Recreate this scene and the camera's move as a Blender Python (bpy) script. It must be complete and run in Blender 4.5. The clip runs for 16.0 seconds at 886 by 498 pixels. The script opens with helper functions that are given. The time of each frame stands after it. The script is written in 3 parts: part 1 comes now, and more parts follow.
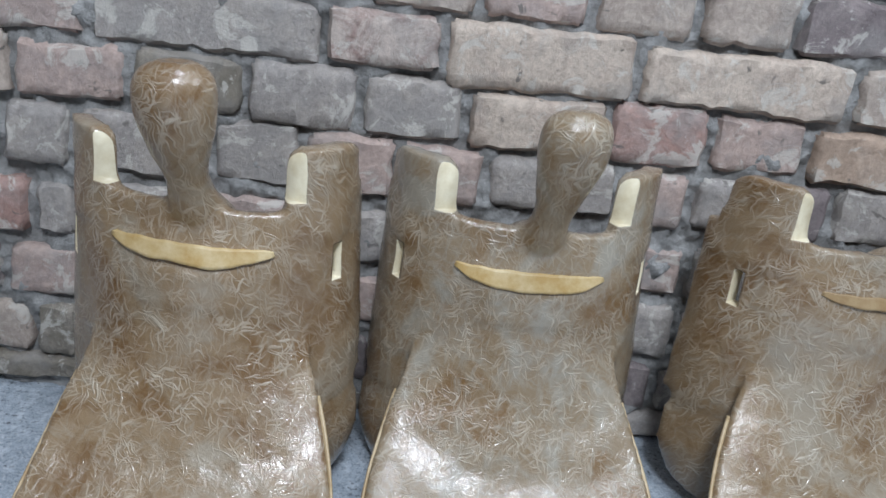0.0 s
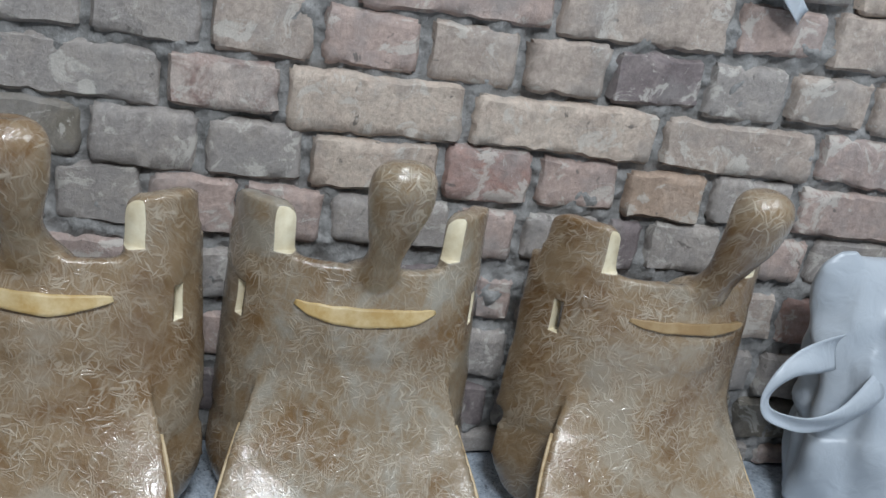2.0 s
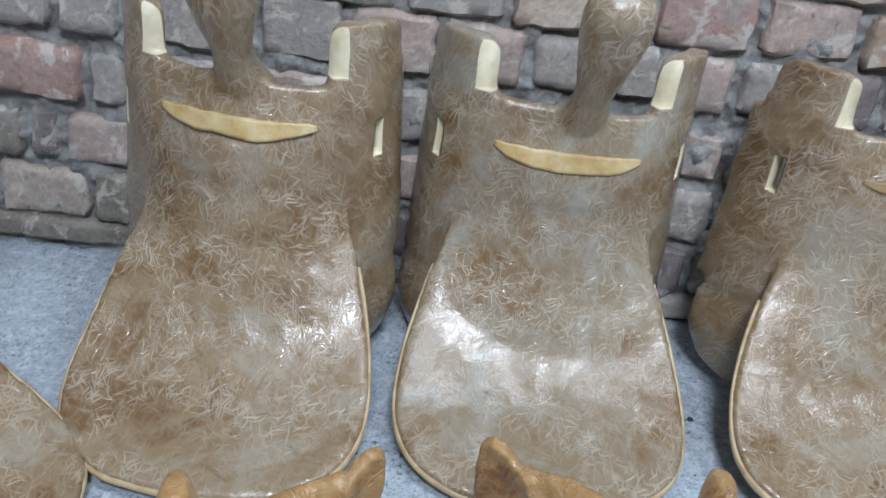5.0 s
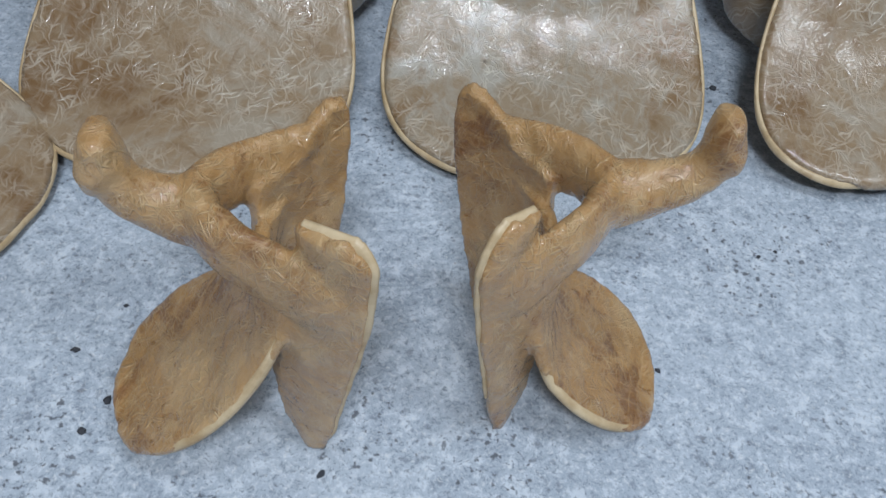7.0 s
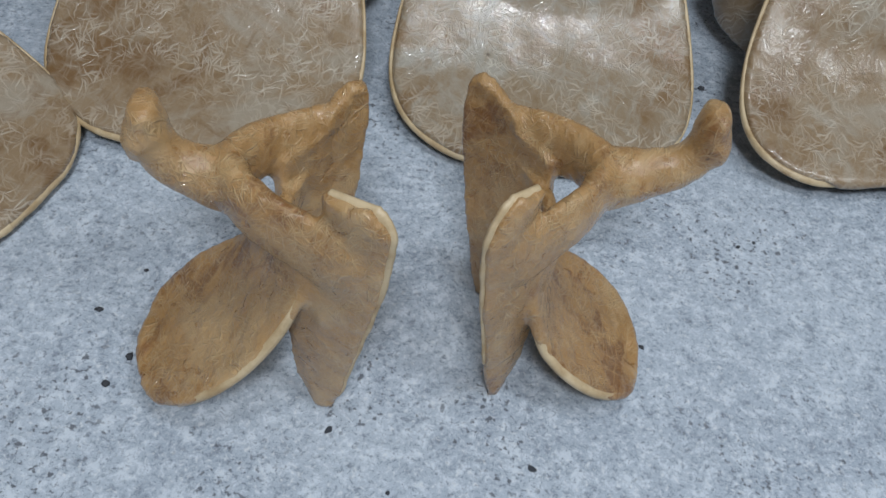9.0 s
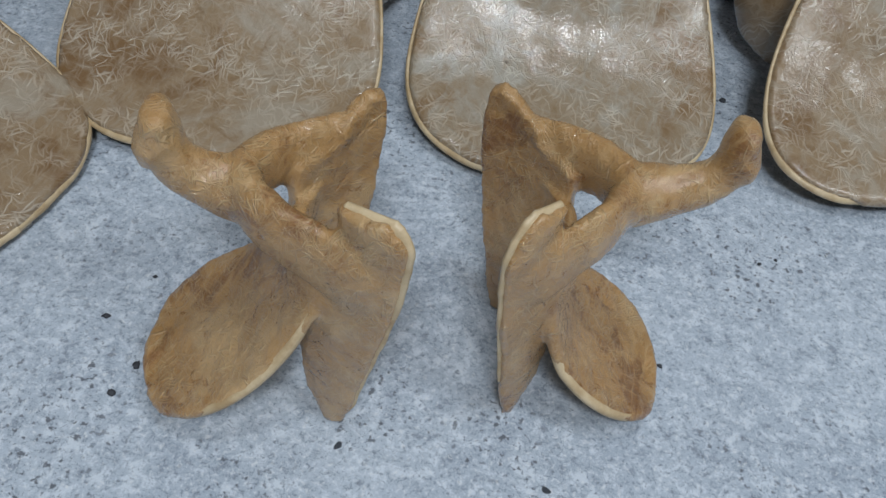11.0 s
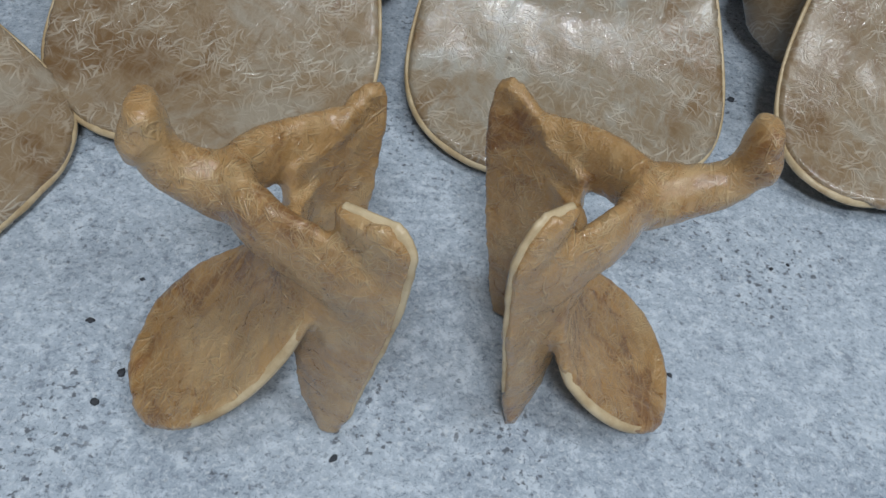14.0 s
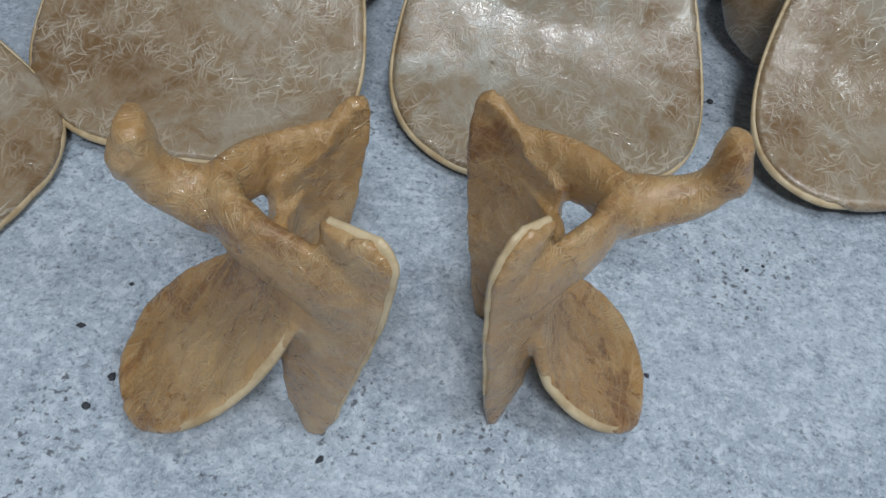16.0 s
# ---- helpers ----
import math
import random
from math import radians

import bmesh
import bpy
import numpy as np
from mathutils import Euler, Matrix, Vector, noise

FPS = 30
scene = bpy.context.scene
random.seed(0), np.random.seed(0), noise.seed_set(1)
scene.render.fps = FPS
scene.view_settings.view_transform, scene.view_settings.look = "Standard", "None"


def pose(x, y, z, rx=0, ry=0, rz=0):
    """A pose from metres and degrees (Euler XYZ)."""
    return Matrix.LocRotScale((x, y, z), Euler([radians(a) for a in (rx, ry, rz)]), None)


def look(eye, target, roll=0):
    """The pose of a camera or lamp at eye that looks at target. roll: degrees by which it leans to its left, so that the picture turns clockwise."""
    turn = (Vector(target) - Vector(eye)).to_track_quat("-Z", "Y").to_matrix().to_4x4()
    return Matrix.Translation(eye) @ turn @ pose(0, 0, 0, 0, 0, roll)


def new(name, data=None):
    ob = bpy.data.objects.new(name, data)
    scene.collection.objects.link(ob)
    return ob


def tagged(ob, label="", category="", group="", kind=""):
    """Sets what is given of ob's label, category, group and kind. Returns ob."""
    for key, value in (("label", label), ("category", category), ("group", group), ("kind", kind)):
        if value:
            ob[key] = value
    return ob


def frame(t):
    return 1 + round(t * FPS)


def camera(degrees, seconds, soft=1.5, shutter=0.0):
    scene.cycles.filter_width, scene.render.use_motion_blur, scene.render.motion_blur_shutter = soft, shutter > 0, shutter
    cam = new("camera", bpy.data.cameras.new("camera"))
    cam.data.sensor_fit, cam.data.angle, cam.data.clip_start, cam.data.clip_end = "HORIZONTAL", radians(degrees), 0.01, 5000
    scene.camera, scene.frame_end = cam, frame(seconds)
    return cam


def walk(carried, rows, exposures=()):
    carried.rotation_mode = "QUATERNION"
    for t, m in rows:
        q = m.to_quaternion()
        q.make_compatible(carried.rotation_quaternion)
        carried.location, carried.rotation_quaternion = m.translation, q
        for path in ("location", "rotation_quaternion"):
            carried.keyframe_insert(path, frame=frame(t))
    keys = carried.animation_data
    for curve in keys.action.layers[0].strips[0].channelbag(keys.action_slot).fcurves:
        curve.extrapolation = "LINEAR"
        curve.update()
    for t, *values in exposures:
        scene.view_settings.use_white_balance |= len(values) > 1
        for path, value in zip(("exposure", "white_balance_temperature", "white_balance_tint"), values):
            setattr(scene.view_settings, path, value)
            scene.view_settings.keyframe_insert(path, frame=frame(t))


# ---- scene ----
cam = camera(54.3, 16.0, shutter=0.3)
PATH = [
    (0, (0.162, -0.979, 0.617), (0.258, 0.887, -0.096), 6.6),
    (0.5, (0.158, -0.994, 0.605), (0.322, 0.868, -0.106), 8.2),
    (1, (0.163, -0.994, 0.618), (0.401, 0.866, -0.079), 9.5),
    (1.5, (0.182, -1.004, 0.654), (0.538, 0.846, -0.018), 9.9),
    (2, (0.187, -1.02, 0.675), (0.58, 0.824, 0.007), 8.8),
    (2.5, (0.19, -1.038, 0.683), (0.576, 0.808, 0.015), 8.2),
    (3, (0.184, -1.048, 0.686), (0.524, 0.803, 0.01), 7.0),
    (3.2, (0.181, -1.047, 0.686), (0.466, 0.807, -0.01), 6.1),
    (5.3, (0.173, -0.999, 0.599), (0.129, 0.732, -0.402), 6.4),
    (5.5, (0.175, -0.999, 0.589), (0.086, 0.712, -0.444), 5.5),
    (6, (0.216, -0.987, 0.567), (0.095, 0.62, -0.617), 4.6),
    (6.5, (0.225, -0.972, 0.542), (0.158, 0.486, -0.826), 3.1),
    (7, (0.222, -0.967, 0.53), (0.214, 0.4, -0.93), 4.8),
    (7.5, (0.208, -0.971, 0.527), (0.215, 0.368, -0.96), 6.2),
    (8, (0.204, -0.979, 0.524), (0.22, 0.347, -0.973), 6.8),
    (8.5, (0.206, -0.994, 0.536), (0.233, 0.333, -0.96), 7.6),
    (9, (0.207, -1.01, 0.554), (0.241, 0.351, -0.911), 8.1),
    (9.5, (0.205, -1.013, 0.56), (0.232, 0.37, -0.885), 8.2),
    (12, (0.2, -0.984, 0.54), (0.213, 0.369, -0.933), 8.8),
    (12.5, (0.2, -0.984, 0.541), (0.22, 0.382, -0.92), 8.8),
    (13, (0.198, -0.98, 0.535), (0.214, 0.395, -0.917), 8.6),
    (13.5, (0.196, -0.977, 0.529), (0.216, 0.397, -0.923), 8.9),
    (14, (0.195, -0.973, 0.526), (0.224, 0.392, -0.935), 9.4),
    (14.5, (0.195, -0.971, 0.526), (0.232, 0.382, -0.947), 9.7),
    (15, (0.192, -0.972, 0.527), (0.234, 0.377, -0.949), 10.0),
    (15.5, (0.193, -0.973, 0.528), (0.236, 0.371, -0.953), 10.2),
    (16, (0.197, -0.974, 0.547), (0.256, 0.373, -0.93), 10.2),
]
walk(cam, [(t, look(eye, target, roll)) for t, eye, target, roll in PATH],
     [(0, 0.13, 6150, 10), (1.2, 0.07, 6250, 10), (2.0, -0.04, 6420, 9), (3.2, -0.04, 6380, 9), (5.3, 0.18, 6000, 9), (6.0, 0.17, 5900, 9), (7.0, -0.08, 6200, 10),
      (8.0, -0.20, 6450, 10), (12.0, -0.26, 6450, 9), (16.0, -0.26, 6400, 8)])

# ---- light ----
world = bpy.data.worlds.new("room_air")
world.use_nodes = True
world.node_tree.nodes["Background"].inputs[0].default_value = (0.8, 0.9, 1.0, 1)
world.node_tree.nodes["Background"].inputs[1].default_value = 0.012
scene.world = world


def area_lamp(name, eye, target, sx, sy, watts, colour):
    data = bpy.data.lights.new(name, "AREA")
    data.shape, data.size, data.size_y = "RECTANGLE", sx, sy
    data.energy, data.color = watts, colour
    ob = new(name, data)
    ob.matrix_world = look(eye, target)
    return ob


area_lamp("ceiling_lamp", (0.26, -2.30, 2.52), (0.2, -0.3, 0.1), 0.6, 0.4, 60, (0.88, 0.94, 1.0))
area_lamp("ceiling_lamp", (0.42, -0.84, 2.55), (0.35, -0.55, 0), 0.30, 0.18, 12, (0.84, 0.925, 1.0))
area_lamp("ceiling_lamp", (1.8, -1.5, 2.55), (0.3, -0.3, 0.1), 0.9, 0.6, 30, (0.86, 0.935, 1.0))



# ---- materials ----
def material(name):
    m = bpy.data.materials.new(name)
    m.use_nodes = True
    nt = m.node_tree
    return m, nt, nt.nodes["Principled BSDF"]


def node(nt, kind, **sets):
    n = nt.nodes.new(kind)
    for k, v in sets.items():
        n.inputs[k.replace("_", " ")].default_value = v
    return n


def ramp(nt, fac, stops):
    r = nt.nodes.new("ShaderNodeValToRGB")
    e = r.color_ramp.elements
    while len(e) < len(stops):
        e.new(0.5)
    for el, (p, c) in zip(e, stops):
        el.position, el.color = p, (*c, 1) if len(c) == 3 else c
    nt.links.new(fac, r.inputs[0])
    return r.outputs[0]


def mix(nt, fac, a, b, blend="MIX"):
    n = nt.nodes.new("ShaderNodeMix")
    n.data_type, n.blend_type = "RGBA", blend
    for sock, v in ((n.inputs["Factor"], fac), (n.inputs["A"], a), (n.inputs["B"], b)):
        if isinstance(v, (int, float)):
            sock.default_value = v
        elif isinstance(v, tuple):
            sock.default_value = (*v, 1)
        else:
            nt.links.new(v, sock)
    return n.outputs["Result"]


def math_node(nt, op, a, b=0.0):
    n = nt.nodes.new("ShaderNodeMath")
    n.operation = op
    for sock, v in zip(n.inputs, (a, b)):
        if isinstance(v, (int, float)):
            sock.default_value = v
        else:
            nt.links.new(v, sock)
    return n.outputs[0]


def coords(nt, scale=(1, 1, 1), shift="Random", turn=(0, 0, 0)):
    tc = nt.nodes.new("ShaderNodeTexCoord")
    mp = nt.nodes.new("ShaderNodeMapping")
    mp.inputs["Scale"].default_value = scale
    mp.inputs["Rotation"].default_value = turn
    nt.links.new(tc.outputs["Object"], mp.inputs[0])
    if shift:
        oi = nt.nodes.new("ShaderNodeObjectInfo")
        mul = nt.nodes.new("ShaderNodeVectorMath")
        mul.operation = "SCALE"
        mul.inputs["Scale"].default_value = 37.0
        nt.links.new(oi.outputs[shift], mul.inputs[0])
        nt.links.new(mul.outputs[0], mp.inputs["Location"])
    return mp.outputs[0]


def noise_tex(nt, vec, scale, detail=4, rough=0.55, distortion=0.0):
    n = node(nt, "ShaderNodeTexNoise", Scale=scale, Detail=detail, Roughness=rough, Distortion=distortion)
    nt.links.new(vec, n.inputs["Vector"])
    return n.outputs["Fac"]


def bump(nt, bsdf, height, strength, distance):
    b = node(nt, "ShaderNodeBump", Strength=strength, Distance=distance)
    nt.links.new(height, b.inputs["Height"])
    nt.links.new(b.outputs[0], bsdf.inputs["Normal"])
    nt.links.new(b.outputs[0], bsdf.inputs["Coat Normal"])


def flat_coords(nt, turn, along, across, warp):
    """Plane coordinates laid over the tops of things, turned, stretched into strands and curled by a slow noise."""
    pos = nt.nodes.new("ShaderNodeNewGeometry").outputs["Position"]
    lay = node(nt, "ShaderNodeMapping", Rotation=(-0.86, 0, 0))
    lay.inputs["Scale"].default_value = (1, 1, 1)
    nt.links.new(pos, lay.inputs[0])
    n = node(nt, "ShaderNodeTexNoise", Scale=55.0, Detail=1.0)
    nt.links.new(pos, n.inputs["Vector"])
    off = nt.nodes.new("ShaderNodeVectorMath")
    off.operation = "MULTIPLY_ADD"
    off.inputs[1].default_value = (warp, warp, 0)
    nt.links.new(n.outputs["Color"], off.inputs[0])
    nt.links.new(lay.outputs[0], off.inputs[2])
    spin = node(nt, "ShaderNodeMapping", Rotation=(0, 0, turn))
    nt.links.new(off.outputs[0], spin.inputs[0])
    size = node(nt, "ShaderNodeMapping", Scale=(1 / along, 1 / across, 0))
    nt.links.new(spin.outputs[0], size.inputs[0])
    return size.outputs[0]


def strands(nt, turn, along, across, width, share, warp):
    """Short curling fibres: thin cells, some left out."""
    v = node(nt, "ShaderNodeTexVoronoi", Scale=1.0)
    v.voronoi_dimensions = "2D"
    nt.links.new(flat_coords(nt, turn, along, across, warp), v.inputs["Vector"])
    body = ramp(nt, v.outputs["Distance"], [(width * 0.55, (1, 1, 1)), (width, (0, 0, 0))])
    keep = ramp(nt, v.outputs["Color"], [(1 - share - 0.02, (0, 0, 0)), (1 - share + 0.25, (1, 1, 1))])
    return mix(nt, 1.0, body, keep, "MULTIPLY")


def hide_material(name, dark, tan, pale, fibre, gloss, fine=1.0, strand=(0.60, 0.53, 0.43), relief=0.0016, speck=0.7, curl=0.026, coat=0.12, grain=0.35):
    """Hide soaked in varnish: brown and pale patches, streaks, and loose pale strands under the gloss."""
    m, nt, bsdf = material(name)
    v = coords(nt, shift="Color")
    big = noise_tex(nt, v, 8 * fine, 5, 0.62, 0.6)
    base = ramp(nt, big, [(0.41, dark), (0.48, tan), (0.54, tan), (0.63, pale)])
    streak = None
    for k, turn in enumerate((0.4, 1.9)):
        lay = flat_coords(nt, turn, 0.045 / fine, 0.009 / fine, curl)
        n = noise_tex(nt, lay, 1.0, 5, 0.7, 0.8)
        streak = n if streak is None else math_node(nt, "MAXIMUM", streak, n)
    base = mix(nt, ramp(nt, streak, [(0.50, (0, 0, 0)), (0.72, (0.8, 0.8, 0.8))]), base, pale)
    mid = noise_tex(nt, v, 30 * fine, 6, 0.7, 1.0)
    base = mix(nt, ramp(nt, mid, [(0.30, (0.75, 0.75, 0.75)), (0.47, (0, 0, 0))]), base, dark)
    lines = None
    for k, turn in enumerate((0.2, 0.9, 1.5, 2.2, 2.8)):
        ln = strands(nt, turn, (0.026 + 0.005 * (k % 3)) / fine, (0.0024 + 0.0003 * k) / fine, 0.33, 0.5, curl)
        ln = mix(nt, 1.0, ln, (0.72, 0.72, 0.72), "MULTIPLY")
        lines = ln if lines is None else mix(nt, 1.0, lines, ln, "LIGHTEN")
    for k, turn in enumerate((0.5, 1.2, 2.5)):
        ln = strands(nt, turn, (0.042 + 0.008 * k) / fine, (0.0044 + 0.0006 * k) / fine, 0.28, 0.30, 1.8 * curl)
        lines = mix(nt, 1.0, lines, ln, "LIGHTEN")
    gate = ramp(nt, noise_tex(nt, v, 17 * fine, 3, 0.6, 0.6), [(0.38, (0.12, 0.12, 0.12)), (0.62, (1, 1, 1))])
    lines = mix(nt, 1.0, lines, gate, "MULTIPLY")
    base = mix(nt, math_node(nt, "MULTIPLY", lines, fibre), base, strand)
    spot = ramp(nt, noise_tex(nt, v, 70 * fine, 2), [(0.18, (1, 1, 1)), (0.26, (0, 0, 0))])
    base = mix(nt, math_node(nt, "MULTIPLY", spot, speck), base, (0.07, 0.04, 0.02))
    nt.links.new(base, bsdf.inputs["Base Color"])
    rough = ramp(nt, mid, [(0.3, (gloss - 0.08,) * 3), (0.7, (gloss + 0.2,) * 3)])
    nt.links.new(rough, bsdf.inputs["Roughness"])
    tiny = noise_tex(nt, v, 160 * fine, 3, 0.6)
    height = mix(nt, grain, mix(nt, 0.4, mix(nt, 0.6, streak, lines), mid), tiny, "ADD")
    bump(nt, bsdf, height, 0.85, relief)
    bsdf.inputs["Coat Weight"].default_value = 1.0
    bsdf.inputs["Coat Roughness"].default_value = coat
    return m


HIDE_BROWN = hide_material("brown_varnished_hide", (0.168, 0.091, 0.034), (0.245, 0.165, 0.090), (0.305, 0.252, 0.186), 0.66, 0.38, relief=0.0019, curl=0.012)
HIDE_PALE = hide_material("pale_varnished_hide", (0.185, 0.104, 0.040), (0.245, 0.178, 0.108), (0.305, 0.274, 0.222), 0.66, 0.36, relief=0.0018, curl=0.012, coat=0.11)
HIDE_SMALL = hide_material("amber_varnished_hide", (0.195, 0.080, 0.018), (0.360, 0.196, 0.068), (0.450, 0.285, 0.130), 0.50, 0.30, 2.0, (0.66, 0.50, 0.28), 0.0042, 1.0, 0.006, 0.07, 0.12)


def cut_material(name, colour, stain):
    m, nt, bsdf = material(name)
    v = coords(nt)
    n = noise_tex(nt, v, 38, 5, 0.65)
    c = mix(nt, ramp(nt, n, [(0.4, (0, 0, 0)), (0.72, (1, 1, 1))]), colour, stain)
    nt.links.new(c, bsdf.inputs["Base Color"])
    bsdf.inputs["Roughness"].default_value = 0.42
    bump(nt, bsdf, noise_tex(nt, v, 160, 3), 0.3, 0.001)
    return m


CUT = cut_material("raw_hide_edge", (0.55, 0.43, 0.27), (0.33, 0.215, 0.10))
CUT_BRIGHT = cut_material("bare_cream_edge", (0.76, 0.69, 0.52), (0.60, 0.50, 0.32))
CUT_YELLOW = cut_material("yellow_hide_edge", (0.46, 0.305, 0.115), (0.64, 0.52, 0.31))


CUT_BROWN = cut_material("brown_hide_edge", (0.26, 0.165, 0.075), (0.36, 0.26, 0.14))


def concrete_material():
    m, nt, bsdf = material("pale_concrete")
    v = coords(nt, shift="")
    big = noise_tex(nt, v, 7, 7, 0.66, 0.3)
    base = mix(nt, ramp(nt, big, [(0.38, (0, 0, 0)), (0.62, (1, 1, 1))]), (0.345, 0.395, 0.462), (0.415, 0.468, 0.535))
    mid = noise_tex(nt, v, 62, 9, 0.80, 0.3)
    base = mix(nt, ramp(nt, mid, [(0.515, (0, 0, 0)), (0.57, (0.7, 0.7, 0.7))]), base, (0.59, 0.64, 0.70))
    base = mix(nt, ramp(nt, mid, [(0.38, (0.7, 0.7, 0.7)), (0.455, (0, 0, 0))]), base, (0.17, 0.20, 0.245))
    vein = noise_tex(nt, v, 260, 5, 0.75, 0.6)
    base = mix(nt, ramp(nt, vein, [(0.36, (0.8, 0.8, 0.8)), (0.455, (0, 0, 0))]), base, (0.14, 0.165, 0.20))
    base = mix(nt, ramp(nt, vein, [(0.55, (0, 0, 0)), (0.63, (0.75, 0.75, 0.75))]), base, (0.62, 0.64, 0.66))
    speck = ramp(nt, noise_tex(nt, v, 170, 3, 0.55), [(0.355, (1, 1, 1)), (0.42, (0, 0, 0))])
    where = ramp(nt, noise_tex(nt, v, 8, 4, 0.6), [(0.46, (0.05, 0.05, 0.05)), (0.58, (0.85, 0.85, 0.85))])
    base = mix(nt, mix(nt, 1.0, speck, where, "MULTIPLY"), base, (0.07, 0.075, 0.09))
    spot = ramp(nt, noise_tex(nt, v, 75, 1, 0.5), [(0.185, (1, 1, 1)), (0.21, (0, 0, 0))])
    base = mix(nt, spot, base, (0.03, 0.035, 0.045))
    nt.links.new(base, bsdf.inputs["Base Color"])
    bsdf.inputs["Roughness"].default_value = 0.55
    bump(nt, bsdf, mid, 0.35, 0.0012)
    return m


CONCRETE = concrete_material()


def brick_material(name, colour, blotch, amount=0.6):
    m, nt, bsdf = material(name)
    v = coords(nt)
    n = noise_tex(nt, v, 20, 8, 0.72, 0.5)
    base = mix(nt, ramp(nt, n, [(0.46, (0, 0, 0)), (0.58, (amount,) * 3)]), colour, blotch)
    fine = noise_tex(nt, v, 110, 6, 0.75, 0.4)
    base = mix(nt, 0.42, base, ramp(nt, fine, [(0.32, (0.2, 0.2, 0.2)), (0.68, (0.8, 0.8, 0.8))]), "OVERLAY")
    pits = ramp(nt, noise_tex(nt, v, 48, 3, 0.6, 0.5), [(0.27, (0.85, 0.85, 0.85)), (0.33, (0, 0, 0))])
    base = mix(nt, pits, base, (0.13, 0.115, 0.105))
    dirt = ramp(nt, noise_tex(nt, v, 11, 6, 0.65), [(0.5, (0, 0, 0)), (0.68, (0.65, 0.65, 0.65))])
    base = mix(nt, dirt, base, (0.28, 0.265, 0.255))
    film = ramp(nt, noise_tex(nt, v, 24, 7, 0.7, 0.8), [(0.55, (0, 0, 0)), (0.60, (0.65, 0.65, 0.65))])
    base = mix(nt, film, base, (0.56, 0.53, 0.485))
    nt.links.new(base, bsdf.inputs["Base Color"])
    bsdf.inputs["Roughness"].default_value = 0.85
    bump(nt, bsdf, mix(nt, 0.45, n, fine), 0.75, 0.006)
    return m


BRICKS = {
    "C": brick_material("cream_brick", (0.499, 0.415, 0.349), (0.392, 0.309, 0.260)),
    "B": brick_material("buff_brick", (0.420, 0.351, 0.304), (0.307, 0.248, 0.215)),
    "G": brick_material("grey_brick", (0.312, 0.283, 0.267), (0.368, 0.327, 0.295)),
    "P": brick_material("pink_brick", (0.411, 0.314, 0.278), (0.331, 0.273, 0.257)),
    "R": brick_material("red_brick", (0.338, 0.211, 0.181), (0.397, 0.314, 0.291), 0.5),
    "T": brick_material("tan_brick", (0.385, 0.285, 0.220), (0.440, 0.350, 0.290), 0.5),
    # purple tone, darkened further to hold shade at the wall's foot
    "V": brick_material("purple_brick_with_shade", (0.186, 0.152, 0.154), (0.285, 0.243, 0.234)),
    "M": brick_material("mottled_brick", (0.472, 0.398, 0.358), (0.289, 0.205, 0.183), 1.0),
    # olive tone with painted shade for the low courses
    "O": brick_material("olive_brick_with_shade", (0.188, 0.165, 0.135), (0.314, 0.277, 0.241)),
}


def mortar_material():
    m, nt, bsdf = material("grey_mortar")
    v = coords(nt, shift="")
    n = noise_tex(nt, v, 35, 6, 0.7)
    base = ramp(nt, n, [(0.3, (0.155, 0.152, 0.148)), (0.5, (0.275, 0.270, 0.265)), (0.7, (0.40, 0.392, 0.385))])
    nt.links.new(base, bsdf.inputs["Base Color"])
    bsdf.inputs["Roughness"].default_value = 0.95
    bump(nt, bsdf, noise_tex(nt, v, 90, 6, 0.7), 0.9, 0.006)
    return m


MORTAR = mortar_material()


def plain_material(name, colour, rough, **more):
    m, nt, bsdf = material(name)
    n = noise_tex(nt, coords(nt, shift=""), 6, 5)
    c = mix(nt, 0.25, colour, ramp(nt, n, [(0.3, (0.6, 0.6, 0.6)), (0.7, (1, 1, 1))]), "MULTIPLY")
    nt.links.new(c, bsdf.inputs["Base Color"])
    bsdf.inputs["Roughness"].default_value = rough
    for k, val in more.items():
        bsdf.inputs[k.replace("_", " ")].default_value = val
    return m


# tone of the unseen added walls, set by how much light they bounce
BOUNCE_PLASTER = plain_material("bounce_plaster", (0.38, 0.38, 0.37), 0.9)


def bag_material():
    m, nt, bsdf = material("white_plastic_film")
    v = coords(nt)
    bsdf.inputs["Base Color"].default_value = (0.43, 0.47, 0.52, 1)
    bsdf.inputs["Roughness"].default_value = 0.32
    bsdf.inputs["Subsurface Weight"].default_value = 0.2
    bsdf.inputs["Subsurface Radius"].default_value = (0.02, 0.02, 0.02)
    bump(nt, bsdf, noise_tex(nt, v, 30, 4, 0.5, 1.5), 0.5, 0.004)
    return m


BAG = bag_material()
GRIT = plain_material("dark_grit", (0.04, 0.042, 0.05), 0.8)


# ---- mesh tools ----
def link_bm(name, bm, mat, parent=None, label="", smooth=True):
    me = bpy.data.meshes.new(name)
    bm.to_mesh(me)
    bm.free()
    for x in (mat if isinstance(mat, (list, tuple)) else [mat]):
        me.materials.append(x)
    if smooth:
        me.shade_smooth()
    ob = new(name, me)
    ob.parent = parent
    if label:
        tagged(ob, label)
    return ob


part = link_bm


def thing(name, m, label, category, group="", kind=""):
    e = new(name)
    e.empty_display_size = 0.05
    e.matrix_world = m
    return tagged(e, label, category, group, kind)


